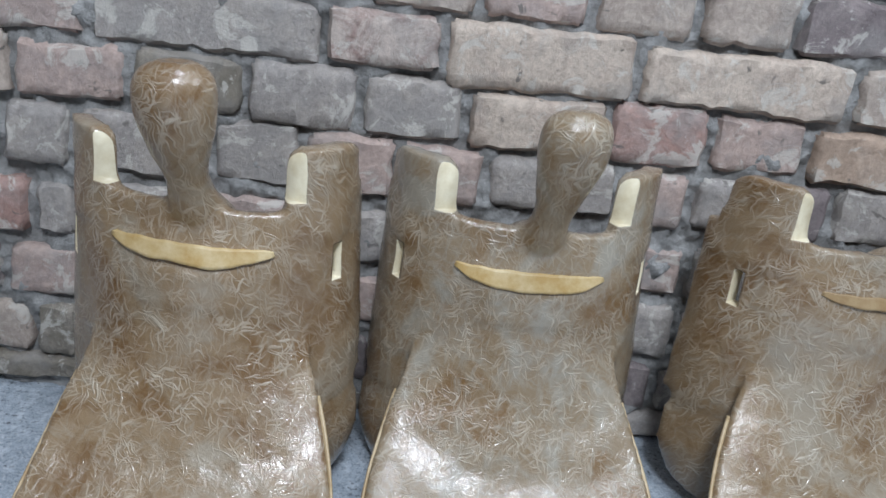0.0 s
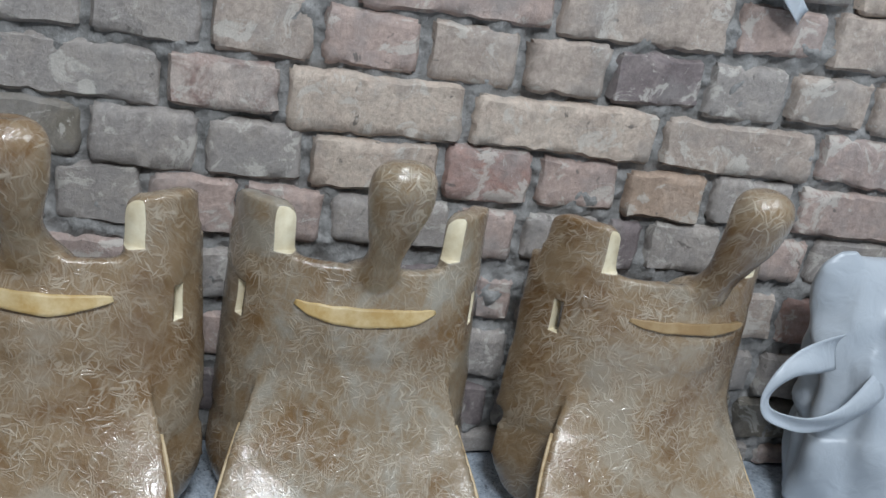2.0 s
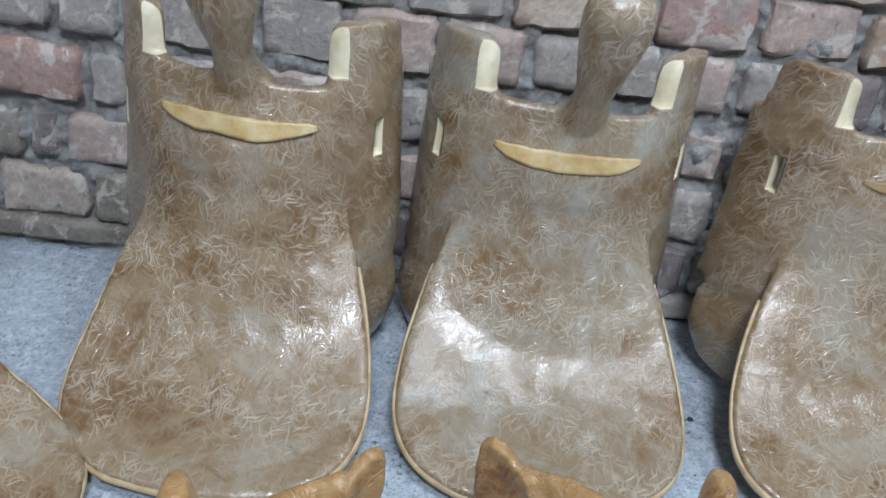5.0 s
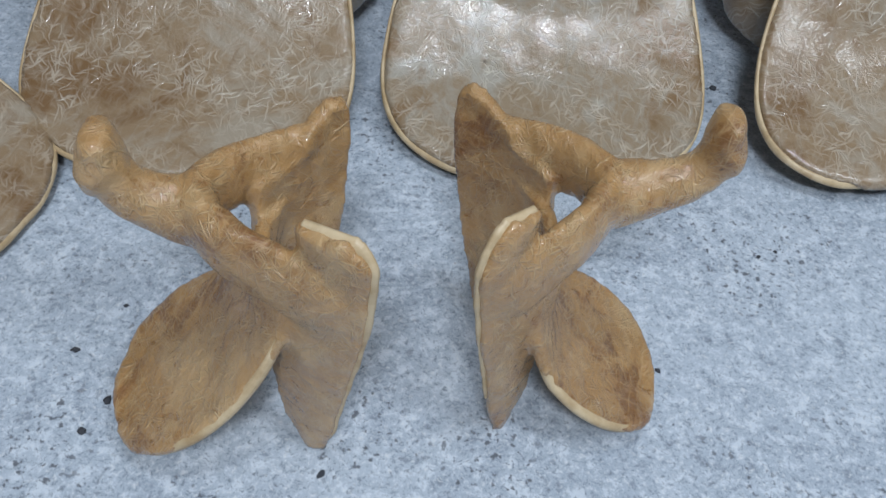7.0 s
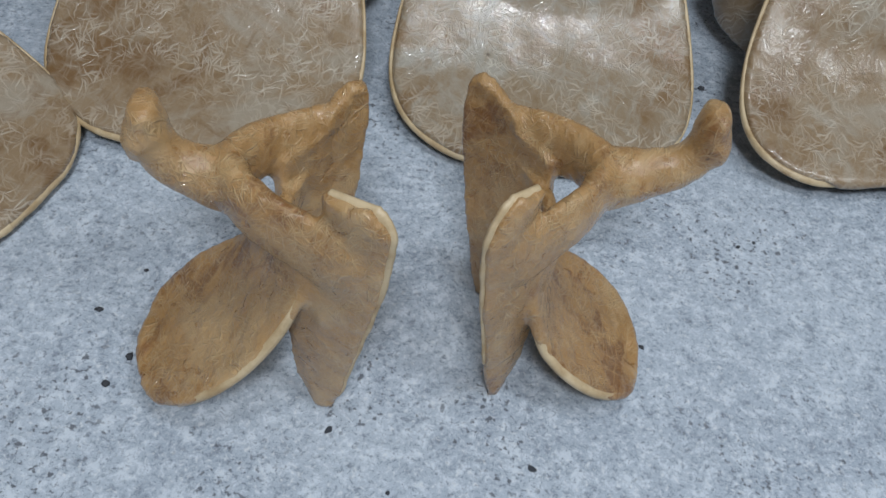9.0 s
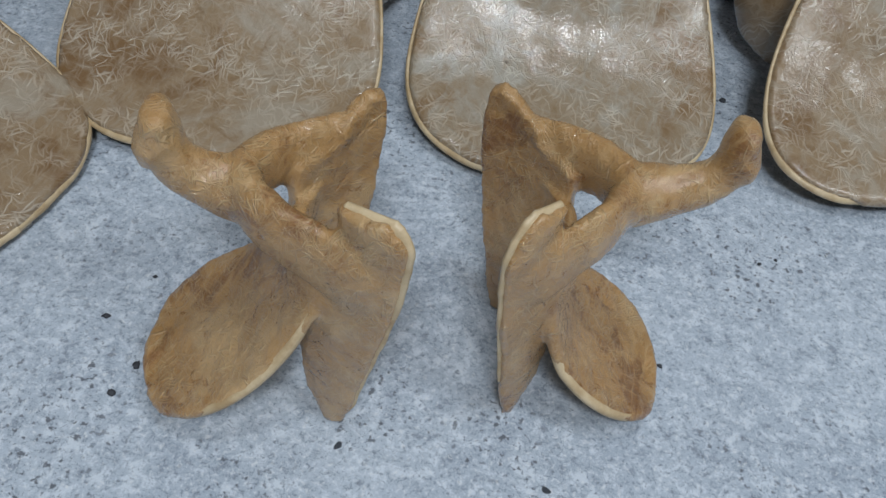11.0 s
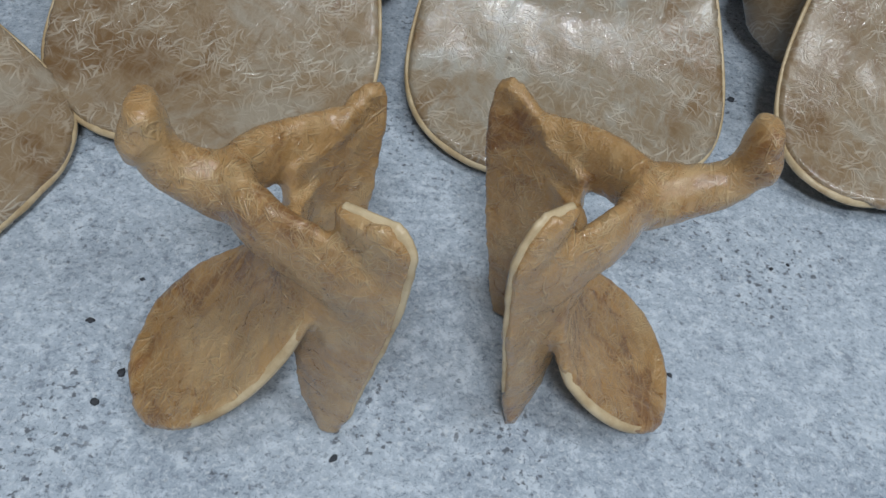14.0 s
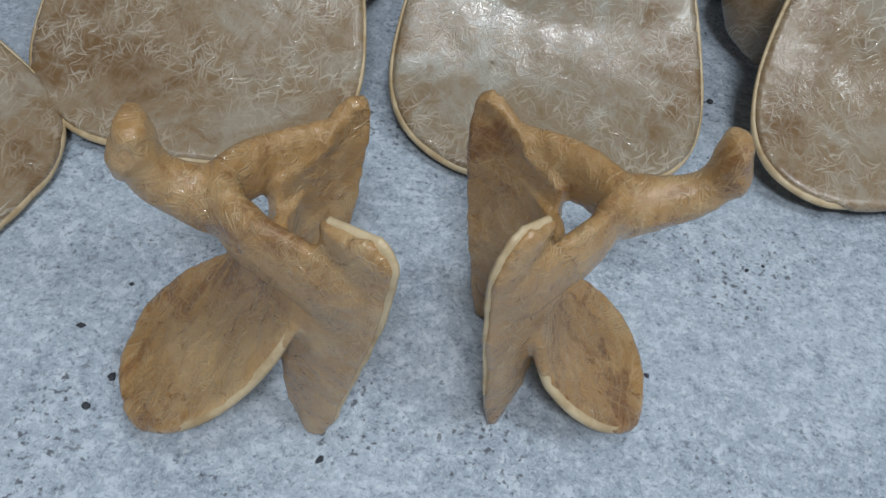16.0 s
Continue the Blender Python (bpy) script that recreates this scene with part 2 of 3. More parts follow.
def spline(rows, t):
    """Smooth interpolation through rows of numbers, t from 0 to 1."""
    n = len(rows) - 1
    x = min(max(t, 0.0), 1.0) * n
    i = min(int(x), n - 1)
    f = x - i
    p0, p1, p2, p3 = (rows[max(0, min(n, i + k))] for k in (-1, 0, 1, 2))
    return [0.5 * (2 * b + (c - a) * f + (2 * a - 5 * b + 4 * c - d) * f * f + (3 * b - a - 3 * c + d) * f ** 3)
            for a, b, c, d in zip(p0, p1, p2, p3)]


def sheet(bm, fn, nu, nv, thick):
    """A closed slab round the surface fn(u, v), u and v from 0 to 1. thick: a number, or a function of u and v."""
    front, back = [], []
    for i in range(nu + 1):
        fr, bk = [], []
        for j in range(nv + 1):
            u, v = i / nu, j / nv
            p = Vector(fn(u, v))
            e = 0.01
            du = Vector(fn(min(1, u + e), v)) - Vector(fn(max(0, u - e), v))
            dv = Vector(fn(u, min(1, v + e))) - Vector(fn(u, max(0, v - e)))
            n = du.cross(dv)
            n = n.normalized() if n.length > 1e-9 else Vector((0, -1, 0))
            th = thick(u, v) if callable(thick) else thick
            fr.append(bm.verts.new(p + n * th / 2))
            bk.append(bm.verts.new(p - n * th / 2))
        front.append(fr), back.append(bk)
    quads = []
    for i in range(nu):
        for j in range(nv):
            quads.append((front[i][j], front[i + 1][j], front[i + 1][j + 1], front[i][j + 1]))
            quads.append((back[i][j], back[i][j + 1], back[i + 1][j + 1], back[i + 1][j]))
    for i in range(nu):
        quads.append((front[i][0], back[i][0], back[i + 1][0], front[i + 1][0]))
        quads.append((front[i][nv], front[i + 1][nv], back[i + 1][nv], back[i][nv]))
    for j in range(nv):
        quads.append((front[0][j], front[0][j + 1], back[0][j + 1], back[0][j]))
        quads.append((front[nu][j], back[nu][j], back[nu][j + 1], front[nu][j + 1]))
    for q in quads:
        bm.faces.new(q)


def tube(bm, rows, steps=24, sides=16, side_axis=(1, 0, 0)):
    """A closed tube along rows of (x, y, z, radius across, radius along)."""
    rings = []
    for k in range(steps + 1):
        t = k / steps
        x, y, z, ra, rb = spline(rows, t)
        a = Vector(spline(rows, max(0, t - 0.02))[:3])
        b = Vector(spline(rows, min(1, t + 0.02))[:3])
        d = (b - a).normalized()
        s = Vector(side_axis)
        s = (s - d * s.dot(d)).normalized()
        w = d.cross(s)
        rings.append([bm.verts.new(Vector((x, y, z)) + s * max(ra, 5e-4) * math.cos(q) + w * max(rb, 5e-4) * math.sin(q))
                      for q in (2 * math.pi * j / sides for j in range(sides))])
    for k in range(steps):
        for j in range(sides):
            j2 = (j + 1) % sides
            bm.faces.new((rings[k][j], rings[k][j2], rings[k + 1][j2], rings[k + 1][j]))
    bm.faces.new(list(reversed(rings[0])))
    bm.faces.new(rings[-1])


def evaluated_mesh(ob):
    dg = bpy.context.evaluated_depsgraph_get()
    dg.update()
    return bpy.data.meshes.new_from_object(ob.evaluated_get(dg))


def fuse(bm, voxel, rounds, mats):
    """Melts overlapping closed shells into one skin."""
    bmesh.ops.recalc_face_normals(bm, faces=bm.faces[:])
    ob = link_bm("shell", bm, mats[0])
    md = ob.modifiers.new("melt", "REMESH")
    md.mode, md.voxel_size = "VOXEL", voxel
    sm = ob.modifiers.new("ease", "SMOOTH")
    sm.factor, sm.iterations = 0.5, rounds
    me = evaluated_mesh(ob)
    bpy.data.objects.remove(ob)
    me.materials.clear()
    for x in mats:
        me.materials.append(x)
    return me


def lumps(me, shift, small, fs, large, fl):
    """Gives a smooth skin the unevenness of hand work."""
    n = len(me.vertices)
    co, no = np.empty(n * 3), np.empty(n * 3)
    me.vertices.foreach_get("co", co)
    me.vertex_normals.foreach_get("vector", no)
    co, no = co.reshape(-1, 3), no.reshape(-1, 3)
    push = np.empty(n)
    for i in range(n):
        p = Vector((co[i, 0] + shift, co[i, 1], co[i, 2]))
        push[i] = small * noise.noise(p * fs) + large * noise.noise(p * fl)
    me.vertices.foreach_set("co", (co + no * push[:, None]).ravel())
    me.update()


def cut_boxes(me, boxes, mats):
    """Cuts boxes (pose, size) through the mesh; the cut faces take the second material."""
    ob = new("shell", me)
    cutters = []
    for m, size in boxes:
        bm = bmesh.new()
        bmesh.ops.create_cube(bm, size=1, matrix=m @ Matrix.Diagonal((*size, 1)))
        c = link_bm("cutter", bm, mats[1], smooth=False)
        md = ob.modifiers.new("cut", "BOOLEAN")
        md.operation, md.object, md.solver, md.material_mode = "DIFFERENCE", c, "EXACT", "TRANSFER"
        cutters.append(c)
    out = evaluated_mesh(ob)
    for o in (ob, *cutters):
        bpy.data.objects.remove(o)
    return out


def split_parts(me, which, parent, shade):
    """Parts the faces of a mesh among child objects, by the name that which(centre) gives."""
    normals = {tuple(round(c, 6) for c in v.co): n.vector.copy() for v, n in zip(me.vertices, me.vertex_normals)}
    src = bmesh.new()
    src.from_mesh(me)
    names = {}
    for f in src.faces:
        names.setdefault(which(f.calc_center_median()), []).append(f.index)
    src.free()
    made = {}
    for name, keep in names.items():
        keep = set(keep)
        bm = bmesh.new()
        bm.from_mesh(me)
        bmesh.ops.delete(bm, geom=[f for f in bm.faces if f.index not in keep], context="FACES")
        ob = made[name] = link_bm(name.split("/")[0], bm, list(me.materials), parent)
        ob.color = shade
        ob.data.normals_split_custom_set_from_vertices([normals[tuple(round(c, 6) for c in v.co)] for v in ob.data.vertices])
    return made


# ---- room ----
def slab(name, lo, hi, mat, label, category):
    bm = bmesh.new()
    bmesh.ops.create_cube(bm, size=1)
    for v in bm.verts:
        v.co = Vector([(a + b) / 2 + c * (b - a) for a, b, c in zip(lo, hi, v.co)])
    return tagged(link_bm(name, bm, mat, smooth=False), label, category, kind="structure")


X0, X1, Y0, ZC = -2.2, 2.6, -3.2, 2.7
slab("floor", (X0, Y0, -0.1), (X1, 0.15, 0), CONCRETE, "pale blue-grey speckled concrete floor", "floor")
# walls and ceiling out of view, added to close the room and bounce light
slab("wall_west", (X0 - 0.15, Y0, -0.1), (X0, 0.15, ZC), BOUNCE_PLASTER, "plain pale wall added out of view to bounce light", "wall")
slab("wall_east", (X1, Y0, -0.1), (X1 + 0.15, 0.15, ZC), BOUNCE_PLASTER, "plain pale wall added out of view to bounce light", "wall")
slab("wall_south", (X0 - 0.15, Y0 - 0.15, -0.1), (X1 + 0.15, Y0, ZC), BOUNCE_PLASTER, "plain pale wall added out of view to bounce light", "wall")
slab("ceiling", (X0 - 0.15, Y0 - 0.15, ZC), (X1 + 0.15, 0.15, ZC + 0.1), BOUNCE_PLASTER, "plain pale ceiling added out of view to bounce light", "ceiling")


# ---- large saddle trees along the wall ----
SEAT = [  # half-width, y, z, crown of the middle
    (0.074, -0.158, 0.270, 0.020),
    (0.088, -0.160, 0.235, 0.032),
    (0.105, -0.164, 0.195, 0.036),
    (0.118, -0.173, 0.155, 0.030),
    (0.135, -0.193, 0.112, 0.016),
    (0.149, -0.218, 0.071, -0.002),
    (0.154, -0.258, 0.042, -0.010),
    (0.146, -0.301, 0.027, -0.008),
    (0.124, -0.338, 0.019, -0.006),
    (0.087, -0.365, 0.013, -0.003),
    (0.048, -0.376, 0.011, 0.0),
    (0.003, -0.381, 0.011, 0.0),
]


def seat_point(u, v, sweep=0.0, wide=1.0):
    hw, y, z, crown = spline(SEAT, v)
    hw *= 1 + (wide - 1) * min(1, 2 * v)
    s = 2 * u - 1
    return (hw * s + sweep * v, y + crown * s * s, z)


def arch_point(a, z):
    """The body's skin: a from -1 to 1 round the arch."""
    hw = spline([(0.150,), (0.160,), (0.153,), (0.150,), (0.146,), (0.143,), (0.141,), (0.140,)], z / 0.40)[0]
    step = min(max((z - 0.262) / 0.075, 0.0), 1.0)
    deep = 0.145 - 0.014 * step * step * (3 - 2 * step) * max(0.0, 1 - (a / 0.7) ** 2)
    q = radians(84 * a)
    return (hw * math.copysign(abs(math.sin(q)) ** 0.95, a), -0.010 - deep * max(0, math.cos(q)) ** 0.72, z)


def large_tree(place, label, hide, horn=(0, 0), sweep=0.0, lip=0.0, head=1.0, short=0.0, lip_z=0.284, wide=1.0, lip_mat=CUT_YELLOW, lip_full=0.017, root=0.3, group="large saddle trees against the wall"):
    t = thing("saddle_tree", place, label, "saddle tree", group)
    bm = bmesh.new()
    sheet(bm, lambda u, v: arch_point(2 * u - 1, 0.118 + 0.215 * v + 0.004 * math.sin(7 * u)), 44, 24, 0.018)
    for s in (-1, 1):
        # bar tips above, bar ends below
        sheet(bm, lambda u, v: arch_point(s * (0.40 + 0.03 * v + (0.56 - 0.09 * v) * u), 0.30 + (0.093 - 0.011 * (2 * u - 1) ** 6) * v), 12, 10, 0.021)

        def bar_end(u, v, s=s):
            lo = 0.25
            a = lo + (0.95 - 0.10 * (1 - v) ** 4 - 0.08 * v ** 4 - lo) * u
            x, y, z = arch_point(s * a, 0.008 + 0.014 * (2 * u - 1) ** 2 * (1 - v) + 0.150 * v)
            return (x * (0.985 + 0.018 * math.sin(math.pi * min(1, 1.1 * v))), y, z)
        sheet(bm, bar_end, 10, 14, 0.016)
    sheet(bm, lambda u, v: Vector(seat_point(u, v, sweep, wide)) + Vector((lip * (1 - v) ** 2, short * v * v, 0)), 26, 34, lambda u, v: 0.014 if v > 0.1 else 0.020)
    hx, hz = horn
    d = hx - lip
    tube(bm, [(lip + d * root, -0.095, 0.278, 0.062 - 0.03 * (root > 0.5), 0.022), (lip + d * (root + 0.1), -0.118, 0.306, 0.044, 0.026), (lip + d * max(0.6, root + 0.12), -0.142, 0.334 + hz, 0.0265, 0.022),
              (lip + d * max(0.8, root + 0.14), -0.162, 0.364 + hz, 0.0200, 0.019)] + [(x, y, z + hz, ra * head, rb * head) for x, y, z, ra, rb in
             [(lip + d * 0.9, -0.180, 0.396, 0.0275, 0.023), (hx, -0.192, 0.424, 0.0350, 0.028), (hx, -0.199, 0.449, 0.0370, 0.030),
              (hx, -0.203, 0.466, 0.032, 0.025), (hx, -0.205, 0.475, 0.018, 0.014), (hx, -0.205, 0.477, 0.003, 0.003)]], 36, 20)
    for r in (-1, 0, 1):
        tube(bm, [(hx + 0.012 * r * head, -0.203, 0.424 + hz, 0.004, 0.004), (hx + 0.019 * r * head, -0.221 + 0.008 * abs(r), 0.444 + hz, 0.0085 * head, 0.009 * head),
                  (hx + 0.016 * r * head, -0.215 + 0.006 * abs(r), 0.465 + hz, 0.0075 * head, 0.008 * head), (hx + 0.010 * r * head, -0.207, 0.476 + hz, 0.003, 0.003)], 12, 10)
    me = fuse(bm, 0.0040, 5, [hide, CUT_BRIGHT])
    lumps(me, place.translation.x * 9, 0.0010, 42, 0.0020, 15)
    boxes = []
    for s in (-1, 1):
        x, y, z = arch_point(s * 0.72, 0.272)
        boxes.append((pose(x, y, z, 0, 0, s * 62), (0.013, 0.09, 0.040)))
        # bare slanted cut on the inner corner of the bar tip
        p, q = Vector(arch_point(s * 0.42, 0.37)), Vector(arch_point(s * 0.48, 0.37))
        along = Vector((q.x - p.x, q.y - p.y, 0)).normalized()
        front = Vector((along.y, -along.x, 0))
        if front.y > 0:
            front = -front
        out = (front * 1.1 - along).normalized()
        c = p + front * 0.0105 + out * (0.008 - 0.0115)
        boxes.append((pose(c.x, c.y, 0.384, 0, 0, math.degrees(math.atan2(out.y, out.x))), (0.016, 0.036, 0.088)))
    me = cut_boxes(me, boxes, [hide, CUT_BRIGHT])

    def which(c):
        if c.y < -0.145 and c.z > 0.343 or c.z > 0.40:
            return "horn"
        if c.z > 0.340 and abs(c.x) > 0.06:
            return "bar_tip/" + ("a" if c.x < 0 else "b")
        if c.z < 0.19 and (c.y < -0.155 or c.z < 0.14 and c.y < -0.125 and abs(c.x) < 0.128):
            return "cantle"
        if c.z < 0.118:
            return "bar_end/" + ("a" if c.x < 0 else "b")
        return "fork"
    x = place.translation.x
    made = split_parts(me, which, t, ((x * 3.7) % 1, (x * 5.3) % 1, (x * 7.9) % 1, 1))
    # pale cut edge of the cantle
    bm = bmesh.new()
    rows = []
    for k in range(121):
        v = 0.30 + 0.70 * math.sin(math.pi * min(k, 120 - k) / 120)
        x, y, z = seat_point(0 if k < 60 else 1, v, sweep, wide)
        wear = 1 + 0.3 * noise.noise(Vector((k * 0.21, place.translation.x * 5, 0)))
        rows.append((x * 1.005 + lip * (1 - v) ** 2, y + short * v * v, z - 0.001, 0.0036 * wear, 0.0022 * wear))
    tube(bm, rows, 110, 8, (0, 0.35, 1))
    part("rim", bm, CUT, made.get("cantle", t), "pale cream trimmed edge")
    # yellow lip across the seat front
    bm = bmesh.new()

    def lip_face(u, v):
        x = -0.076 + 0.152 * u
        full = max(0.0, 1 - abs(x / 0.0765) ** 2.6) ** 0.7
        rough = 1 + 0.2 * noise.noise(Vector((x * 28, place.translation.x * 7, 0)))
        top = lip_z + 0.006 - 0.03 * x + 0.0012 * noise.noise(Vector((x * 70, 3, place.translation.x)))
        return (x + lip, -0.1565 + 2.0 * x * x - 0.006 * v * full, top - (0.003 + lip_full * full * rough) * v)
    sheet(bm, lip_face, 40, 6, 0.012)
    bmesh.ops.recalc_face_normals(bm, faces=bm.faces[:])
    part("seat_lip", bm, lip_mat, t, "yellow trimmed hide lip" if lip_mat == CUT_YELLOW else "brown varnished hide lip")
    return t


large_tree(pose(-0.032, -0.050, 0.006, 0, 0, -2), "large brown hide-covered saddle tree leaning on the brick wall", HIDE_BROWN, (-0.002, 0.0), 0.020, lip_z=0.290, wide=0.985)
large_tree(pose(0.288, -0.010, 0, 0, 0, 3), "large greyish hide-covered saddle tree leaning on the brick wall", HIDE_PALE, (0.013, -0.008), -0.003, 0.0, 0.93, wide=0.995)
large_tree(pose(0.640, -0.015, 0.010, 0, 0, 8), "large tan hide-covered saddle tree beside a white bag", HIDE_BROWN, (0.034, -0.010), -0.047, 0.012, 0.98, 0.044, 0.283, 1.0, CUT_BROWN, 0.010, 0.84)
large_tree(pose(-0.492, -0.40, 0, 0, 0, 68), "large brown hide-covered saddle tree turned sideways on the floor", HIDE_BROWN, (0, 0))


# ---- small saddle trees on the floor ----
BAR = [(0.30, 0.48), (0.10, 0.61), (0.04, 0.68), (0.02, 0.76), (-0.04, 0.84), (-0.10, 0.92), (-0.12, 0.99), (-0.10, 1.04), (-0.08, 1.07), (-0.08, 1.08)]  # inner and outer edge


def small_tree(place, near, reach, drop, corner, step, spread, label):
    """Stands on its rear end; its top faces +x, its width runs along y."""
    t = thing("small_saddle_tree", place, label, "saddle tree", "small saddle trees on the floor")
    bm = bmesh.new()

    def tall(s):
        return 0.217 if s == near else 0.208

    def edges(s, z):
        """Inner and outer edge of a side bar at a height; above the fork only the outer tab stays."""
        inner, outer = spline(BAR, z / tall(s))
        over = min(max((z - 0.176) / 0.012, 0.0), 1.0)
        inner += (0.42 - inner) * over
        turn = min(max((z - tall(s) + corner) / corner, 0.0), 1.0)
        if s != near:
            return inner, outer + spread - 0.20 * (1 - math.sqrt(1 - turn ** 4))
        return inner, outer - (0.10 + 7 * corner) * (1 - math.sqrt(1 - turn * turn))

    def bar_point(s, q, z):
        return Vector((0.050 - 0.056 * q, s * (0.027 + 0.041 * q + 0.05 * max(0, z - 0.185)), z))

    for s in (-1, 1):
        def bar(u, v, s=s):
            z = tall(s) * v
            inner, outer = edges(s, z)
            if s != near:
                z -= 0.016 * (1 - u) * max(0.0, v - 0.86) / 0.14
            return bar_point(s, inner + (outer - inner) * u, z) + Vector((0, s * 0.005 * math.sin(math.pi * u), 0))
        sheet(bm, bar, 14, 44, lambda u, v: 0.0105 if v > 0.24 else 0.0105 - step)
    # seat and cantle dish
    dish = [(0.040, 0.052, 0.156), (0.042, 0.051, 0.142), (0.046, 0.052, 0.124), (0.054, 0.064, 0.096), (0.062, 0.086, 0.066), (0.066, 0.110, 0.044),
            (0.062, 0.133, 0.027), (0.049, 0.149, 0.016), (0.026, 0.158, 0.011), (0.003, 0.161, 0.010)]

    def dish_point(u, v):
        hw, x, z = spline(dish, v)
        z *= 1 - drop * min(1.0, max(0.0, (v - 0.1) * 4))
        q = 2 * u - 1
        return (x - 0.018 * (1 - v) ** 2 * q * q, hw * q, z + 0.006 * q * q * v)
    sheet(bm, dish_point, 22, 30, 0.0095)
    tube(bm, [(*dish_point(0 if k < 30 else 1, 0.1 + 0.9 * min(k, 60 - k) / 30), 0.0034, 0.0034) for k in range(61)], 90, 10, (0.3, 0.2, 1))
    # fork arch
    arm = [(0.004, 0.066, 0.152, 0.018, 0.003), (0.020, 0.058, 0.164, 0.028, 0.008), (0.040, 0.046, 0.173, 0.026, 0.010), (0.060, 0.034, 0.179, 0.023, 0.011),
           (0.076, 0.018, 0.183, 0.022, 0.012)]
    tube(bm, [(x, -y, z, a, b) for x, y, z, a, b in arm] + [(0.084, 0.0, 0.184, 0.022, 0.014)] + arm[::-1], 44, 16, (0, 0, 1))
    # horn: a bent neck and a blunt cap
    k = reach
    tube(bm, [(0.078, 0, 0.180, 0.022, 0.022), (0.090, 0, 0.183, 0.020, 0.022), (0.102 + k * 0.5, 0, 0.189, 0.016, 0.0185), (0.114 + k * 0.9, 0, 0.198, 0.0135, 0.0160),
              (0.121 + k, 0, 0.210, 0.0140, 0.0140), (0.123 + k, 0, 0.224, 0.0155, 0.0125), (0.124 + k, 0, 0.237, 0.0165, 0.0105), (0.124 + k, 0, 0.243, 0.012, 0.007), (0.124 + k, 0, 0.2445, 0.003, 0.003)], 32, 16, (0, 1, 0))
    tube(bm, [(0.119 + k, 0, 0.219, 0.012, 0.012), (0.125 + k, 0, 0.2215, 0.0185, 0.0205), (0.131 + k, 0, 0.224, 0.0175, 0.0190), (0.136 + k, 0, 0.226, 0.012, 0.013), (0.1375 + k, 0, 0.2265, 0.004, 0.004)], 14, 18, (0, 1, 0))
    me = fuse(bm, 0.0025, 4, [HIDE_SMALL, CUT])
    lumps(me, place.translation.x * 9, 0.0009, 120, 0.0015, 30)

    def which(c):
        if c.x > 0.108 and c.z > 0.15:
            return "horn"
        if c.x > 0.056 and c.z > 0.15:
            return "fork"
        if c.x > 0.054:
            return "cantle"
        return "side_bar/" + ("a" if c.y < 0 else "b")
    x = place.translation.x
    made = split_parts(me, which, t, ((x * 3.7) % 1, (x * 5.3) % 1, (x * 7.9) % 1, 1))
    for s in (-1, 1):
        side = made.get("side_bar/" + ("a" if s < 0 else "b"), t)
        low = 0.052 if s == near and step > 0 else 0.014
        top = tall(s) - 0.0015
        rows = []
        for k in range(52):
            z = low + (top - low) * math.sin(math.pi / 2 * k / 51)
            wide = min(1, max(0, (z - 0.13) / 0.05))
            wear = 1 + 0.22 * noise.noise(Vector((k * 0.33, s * 4 + reach * 90, 0)))
            rows.append((*bar_point(s, edges(s, z)[1] - 0.03, z), (0.0020 + 0.0011 * wide) * wear, (0.0047 + 0.0011 * wide) * wear))
        for k in range(1, 14):
            q0 = edges(s, top)[1] - 0.03
            q = q0 + (0.47 - q0) * k / 13
            rows.append((*bar_point(s, q, top), 0.0029, 0.0055 - 0.003 * k / 13))
        if s == near:
            bm = bmesh.new()
            tube(bm, rows, 130, 10, (1, s, 0.6))
            part("edge_trim", bm, CUT, side, "bare cream trimmed edge")
            bm = bmesh.new()
            rows = []
            for k in range(30):
                v = 0.24 + 0.42 * k / 29
                x, y, z = dish_point(0.5 + 0.5 * s, v)
                rows.append((x, y, z - 0.001, 0.0043, 0.0010 + 0.0034 * math.sin(math.pi * k / 29)))
            tube(bm, rows, 40, 8, (0, 0, 1))
            part("rim", bm, CUT, made.get("cantle", t), "bare cream trimmed edge")
    return t


small_tree(pose(0.163, -0.612, 0, 0, 0, 191), 1, 0.002, 0.0, 0.018, 0.0, -0.10, "small amber hide-covered saddle tree standing on end")
small_tree(pose(0.241, -0.593, 0, 0, 0, 6) @ Matrix.Diagonal((0.86, 1, 1, 1)), -1, 0.030, 0.30, 0.036, 0.003, 0.10, "small amber hide-covered saddle tree standing on end")


